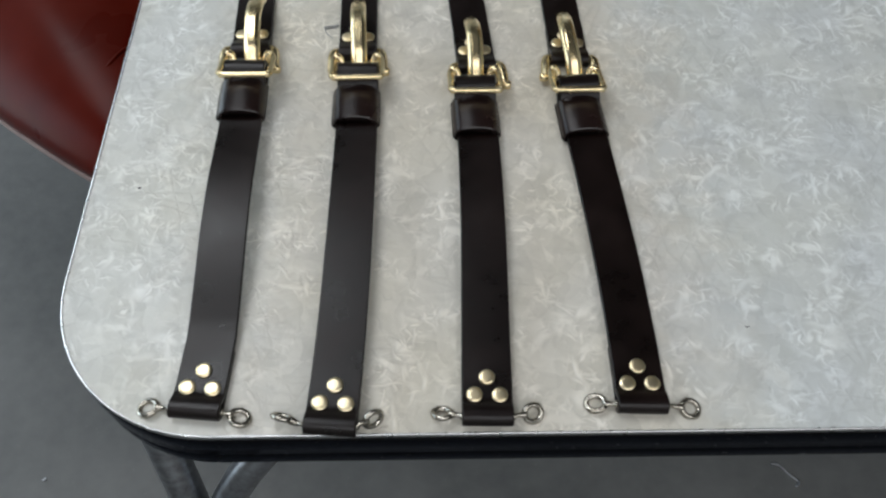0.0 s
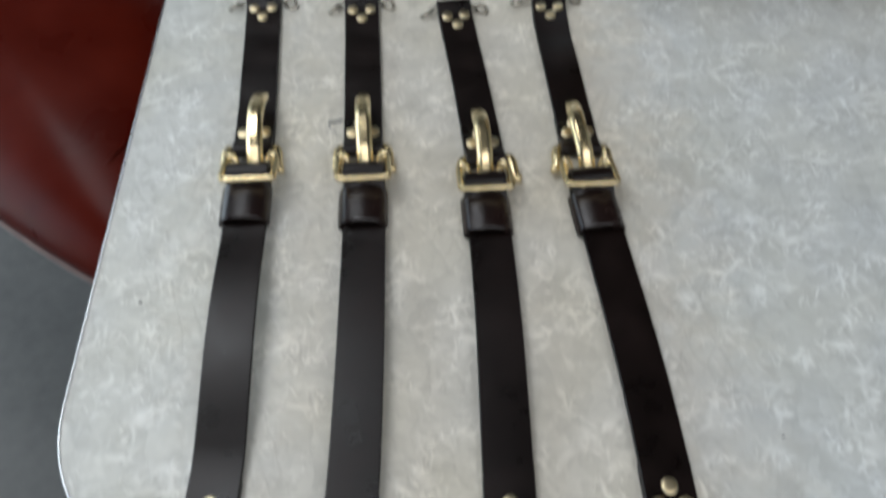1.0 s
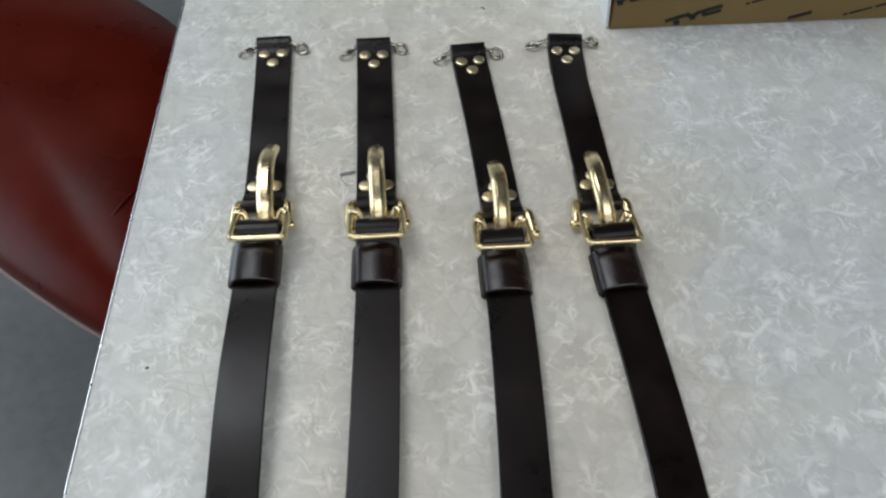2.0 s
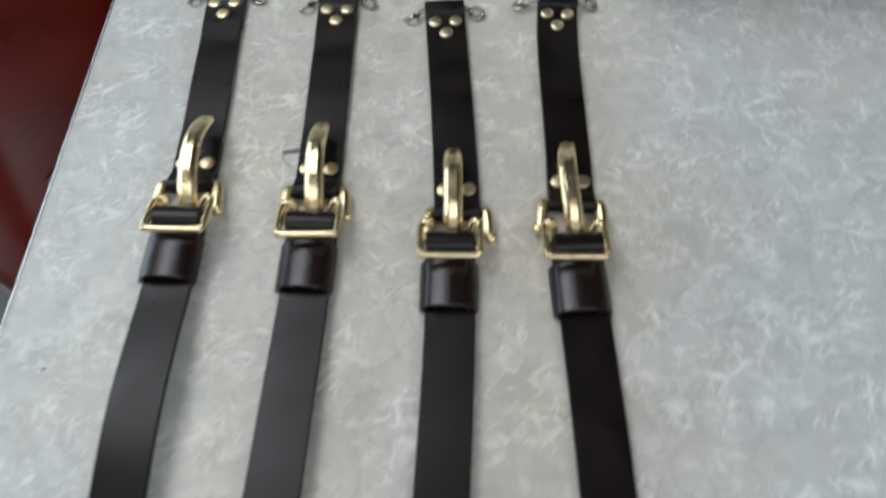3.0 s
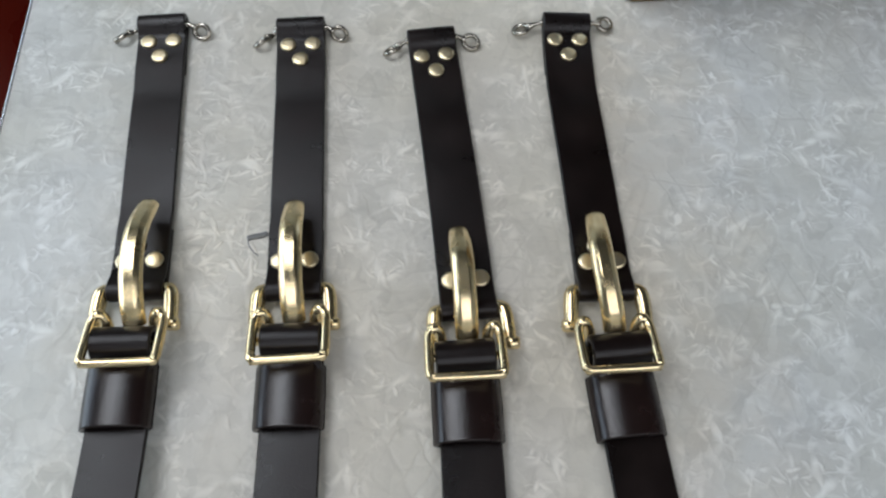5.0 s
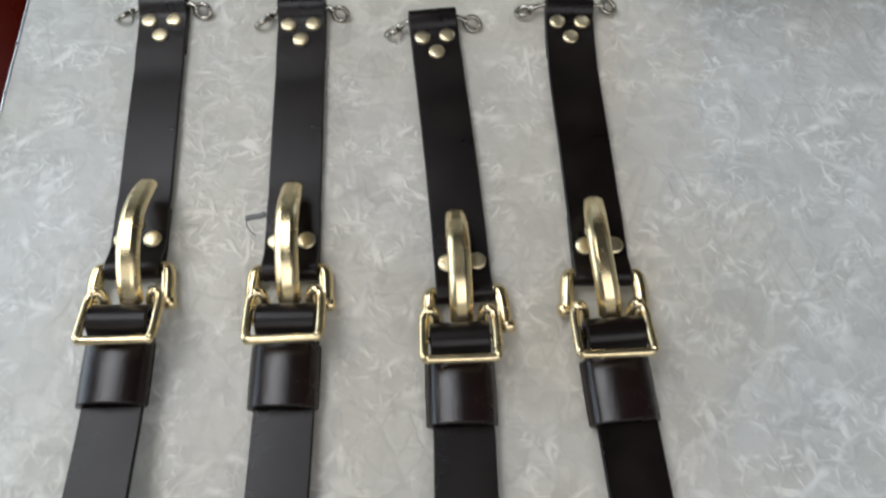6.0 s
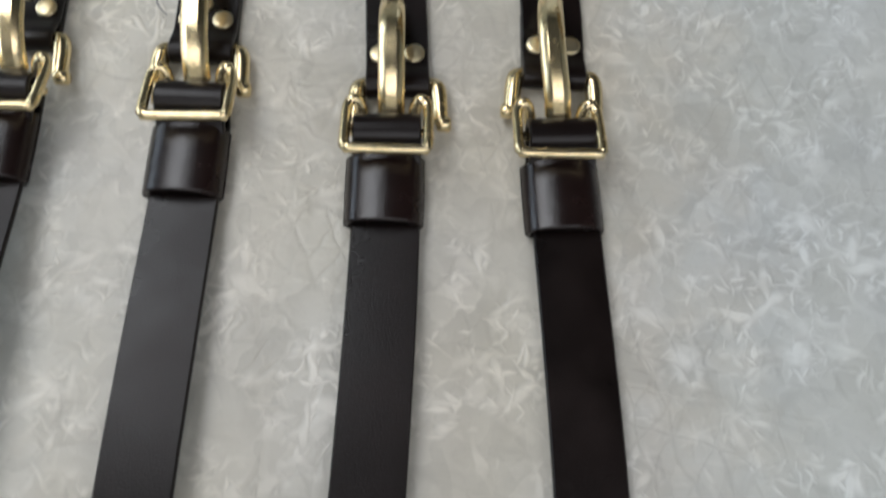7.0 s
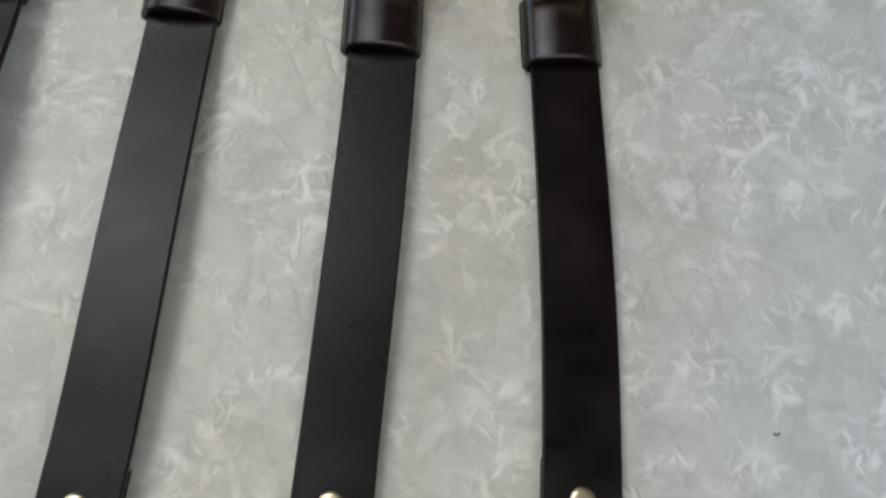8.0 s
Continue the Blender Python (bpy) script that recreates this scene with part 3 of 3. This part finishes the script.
    # swivel eyes on the rods through both folded ends
    for ln, y, ze, tilts, rr in ((near, e + 0.0064, z0 - 0.0009, spec["eyes"][:2], 0.0058), (far, E - 0.0080, t0, spec["eyes"][2:], 0.0049)):
        for sd, (tilt2, bend, out, spin) in zip((-1, 1), tilts):
            bm = bmesh.new()
            eye(bm, ln.at(y, ze + 0.0055, sd * (WIDTH / 2 - 0.001)), sd, tilt2, bend, out + (0.002 if ln is near else -0.0008), spin, rr)
            done("swivel_eye", bm, NICKEL, "worn metal swivel eye")
    return s


LABEL = "dark brown leather strap with brass hook buckle and riveted ends"
STRAPS = [
    dict(label=LABEL, near=[(0.1140, 0.012), (0.1172, 0.072), (0.1203, 0.17), (0.1172, 0.27), (0.1183, 0.31)], end=0.0115, lift=0.0130, rise=0.0, keeper_up=0.008, keeper=0.2685, buckle=(0.1195, 0.305, 0.7815), tip=(0.1185, 0.412), bow=0, hook=(0.0028, 0.0025),
         far=[(0.1150, 0.355), (0.1125, 0.4345), (0.1095, 0.502), (0.1060, 0.5805)], far_loop=0.352, far_end=0.577, far_lift=0.001, knuckle=1,
         eyes=[(10, 0.0, 0.0155, -6), (-15, 0.0, 0.0120, -14), (40, -0.002, 0.0165, 24), (35, 0.001, 0.0140, -26)]),
    dict(label=LABEL, near=[(0.2066, -0.003), (0.2110, 0.07), (0.2142, 0.17), (0.2142, 0.265), (0.2147, 0.305)], end=-0.0035, lift=0.0045, rise=0.0075, keeper_up=0.002, keeper=0.2665, buckle=(0.2146, 0.305, 0.7785), tip=(0.2110, 0.410), bow=0, hook=(0.0018, 0.0015),
         far=[(0.2125, 0.351), (0.2110, 0.4315), (0.2095, 0.4995), (0.2075, 0.5745)], far_loop=0.349, far_end=0.571, far_lift=0.001, knuckle=1,
         eyes=[(60, -0.003, 0.0165, -22), (65, 0.003, 0.0120, 30), (45, -0.002, 0.0165, 34), (55, 0.001, 0.0135, -22)]),
    dict(label=LABEL, near=[(0.3128, 0.004), (0.3147, 0.07), (0.3172, 0.17), (0.3178, 0.255), (0.3168, 0.295)], end=0.0035, lift=0.0035, rise=0.002, keeper_up=0.001, keeper=0.2553, buckle=(0.3167, 0.292, 0.7765), tip=(0.3150, 0.3890), bow=0, hook=(0.0018, 0.0006),
         far=[(0.3205, 0.334), (0.3140, 0.4285), (0.3080, 0.4965), (0.3020, 0.5615)], far_loop=0.3325, far_end=0.558, far_lift=0.001, knuckle=1,
         eyes=[(35, 0.001, 0.0130, -14), (30, 0.001, 0.0140, 14), (40, 0.001, 0.0150, 24), (25, 0.001, 0.0140, -14)]),
    dict(label=LABEL, near=[(0.4205, 0.012), (0.4215, 0.069), (0.4168, 0.168), (0.4115, 0.255), (0.4080, 0.295)], end=0.0115, lift=0.0010, rise=0.0, keeper_up=0.0, keeper=0.2553, buckle=(0.4056, 0.2936, 0.7760), tip=(0.4030, 0.3970), bow=-0.004, hook=(0.0013, 0.0),
         far=[(0.4055, 0.344), (0.4040, 0.4255), (0.4015, 0.4935), (0.4035, 0.5725)], far_loop=0.342, far_end=0.569, far_lift=0.002, knuckle=-1,
         eyes=[(5, 0.0, 0.0135, -8), (8, 0.0, 0.0165, -4), (15, 0.001, 0.0180, 8), (12, 0.001, 0.0135, 8)]),
]
for spec in STRAPS:
    make_strap(spec)


# the cardboard box
def make_carton():
    c = tagged(empty("cardboard_box", (0.451, 0.585, TOP)), "brown cardboard carton with black print, one end whitened as strongly lit, on the table", "box")
    c.rotation_euler = (0, 0, radians(1.1))
    w, d, h = 0.36, 0.17, 0.12
    bm = bmesh.new()
    box(bm, 0.003, 0, 0.0006, w, d, h, 0.0015)
    part("carton_body", bm, KRAFT, c, "brown kraft cardboard", False)
    # the end towards the doorway, its bright light put in as white colour
    bm = bmesh.new()
    box(bm, -0.0005, 0.002, 0.0006, 0.0022, d - 0.002, h - 0.001, 0.0006)
    for v in bm.verts:
        v.co.x -= 0.010 * v.co.z / h
    part("end_panel", bm, LIT_END_CARD, c, "end panel coloured white for the strong light on it", False)

    def stroke(name, pts, width):
        bm = bmesh.new()
        for (xa, za), (xb, zb) in zip(pts[:-1], pts[1:]):
            n = Vector((-(zb - za), 0, xb - xa)).normalized() * width / 2
            quad = [Vector((xa, 0, za)) - n, Vector((xb, 0, zb)) - n, Vector((xb, 0, zb)) + n, Vector((xa, 0, za)) + n]
            fa = [bm.verts.new(p + Vector((0, -0.0009, 0))) for p in quad]
            fb = [bm.verts.new(p + Vector((0, -0.0001, 0))) for p in quad]
            bm.faces.new(fa)
            bm.faces.new(list(reversed(fb)))
            for i in range(4):
                bm.faces.new((fa[i], fb[i], fb[(i + 1) % 4], fa[(i + 1) % 4]))
        part(name, bm, INK, c, "black printed shape", False)

    # a slanted three-piece emblem, repeated, with a bar for the line of small print between
    emblem = (([(0.0, 0.0005), (0.0235, 0.0082)], 0.0040), ([(0.0095, -0.0030), (0.0155, -0.0008)], 0.0055), ([(0.0225, 0.0075), (0.0270, 0.0045), (0.0335, 0.0105)], 0.0042),
              ([(0.0255, 0.0030), (0.0310, 0.0045)], 0.0050), ([(0.0330, 0.0100), (0.0560, 0.0172)], 0.0038), ([(0.0385, 0.0060), (0.0400, 0.0100)], 0.0042), ([(0.0385, 0.0062), (0.0560, 0.0115)], 0.0038))
    for x, z in ((0.060, 0.0085), (-0.020, 0.030), (0.158, -0.004), (0.136, 0.056), (0.234, 0.036), (0.062, 0.078)):
        for p, width in emblem:
            pts = [(max(0.0052, x + a), z + b) for a, b in p]
            if pts[-1][0] > 0.007 and min(q[1] for q in pts) > 0.003:
                stroke("printed_mark", pts, width)
    for x, z in ((0.050, 0.050), (0.140, 0.0265), (0.208, 0.074), (0.250, 0.008)):
        for a, b in ((0.0, 0.0035), (0.0055, 0.0270), (0.0300, 0.0420), (0.0435, 0.0560)):
            stroke("printed_bar", [(x + a, z + 0.30 * a), (x + b, z + 0.30 * b)], 0.0019)
    return c


make_carton()


# the red padded seat beside the table
def make_bench():
    cx, cy, zb = -0.169, 0.619, 0.616
    s = tagged(empty("padded_bench", (cx, cy, 0)), "bench with a glossy red vinyl padded seat beside the table", "bench")
    turn = pose(0, 0, 0, 0, 0, 142)
    hl, hw, side, soft = 0.43, 0.184, 0.050 - cx, 0.06

    def ring(f, z):
        """The seat's plan, flattened on the table's side, shrunk by f towards its middle."""
        out = []
        for i in range(96):
            a = 2 * math.pi * i / 96
            x = math.copysign(abs(math.cos(a)) ** 0.6, math.cos(a)) * hl
            y = math.copysign(abs(math.sin(a)) ** 0.6, math.sin(a)) * hw
            p = turn @ Vector((x, y, z))
            p.x = side - soft * math.log(1 + math.exp((side - p.x) / soft))
            out.append(Vector((MID[0] + (p.x - MID[0]) * f, MID[1] + (p.y - MID[1]) * f, z)))
        return out

    MID = (-0.09, 0.06)

    def crown(x, y):
        """Height of the cushion over a point of its plan."""
        d = Vector((x - MID[0], y - MID[1]))
        rim = max((Vector(p[:2]) - Vector(MID) for p in ring(1.0, 0.0)), key=lambda v: v.normalized().dot(d.normalized()))
        return zb + 0.013 + 0.085 * math.sqrt(max(0.0, 1 - (d.length / rim.length) ** 2))

    bm = bmesh.new()
    dome = [math.pi / 2 * u / 20 for u in range(20)]
    skin(bm, [ring(0.96, zb), ring(0.992, zb + 0.005)] + [ring(math.cos(q), zb + 0.013 + 0.085 * math.sin(q)) for q in dome])
    part("seat", bm, VINYL, s, "glossy red vinyl cushion")
    bm = bmesh.new()
    rod(bm, ring(0.994, zb + 0.002), 0.0035, 8, True)
    part("piping", bm, PIPING, s, "dull pale seat piping")
    bm = bmesh.new()
    rod(bm, smooth_line([(x - cx, y - cy, crown(x - cx, y - cy) - z) for x, y, z in ((-0.050, 0.405, 0.002), (-0.045, 0.414, 0.0), (-0.039, 0.427, 0.0), (-0.032, 0.442, 0.002))]), 0.0016, 8)
    part("seam_fold", bm, VINYL, s, "raised fold in the vinyl")
    for a in (0.06, 0.22):
        for b in (-0.09, 0.0):
            bm = bmesh.new()
            rod(bm, [turn @ Vector((a, b, zb + 0.004)), turn @ Vector((a, b, 0.0))], 0.012, 12)
            part("leg", bm, TUBE, s, "steel tube leg")
    return s


make_bench()


# debris on the floor
def make_debris(x, y, pts, r, label):
    bm = bmesh.new()
    rod(bm, smooth_line([(x + a, y + b, r * 0.8) for a, b in pts], 4), r, 6)
    tagged(link_mesh("wire_scrap", bm, TUBE), label, "debris")


make_debris(0.869, 0.173, [(-0.02, 0.018), (-0.008, 0.016), (0.004, 0.002), (0.018, -0.012), (0.012, -0.020)], 0.002, "short bent scrap of wire on the concrete floor")
make_debris(-0.333, 0.183, [(-0.002, -0.002), (0.0, 0.0), (0.002, 0.002)], 0.002, "small pale chip on the concrete floor")
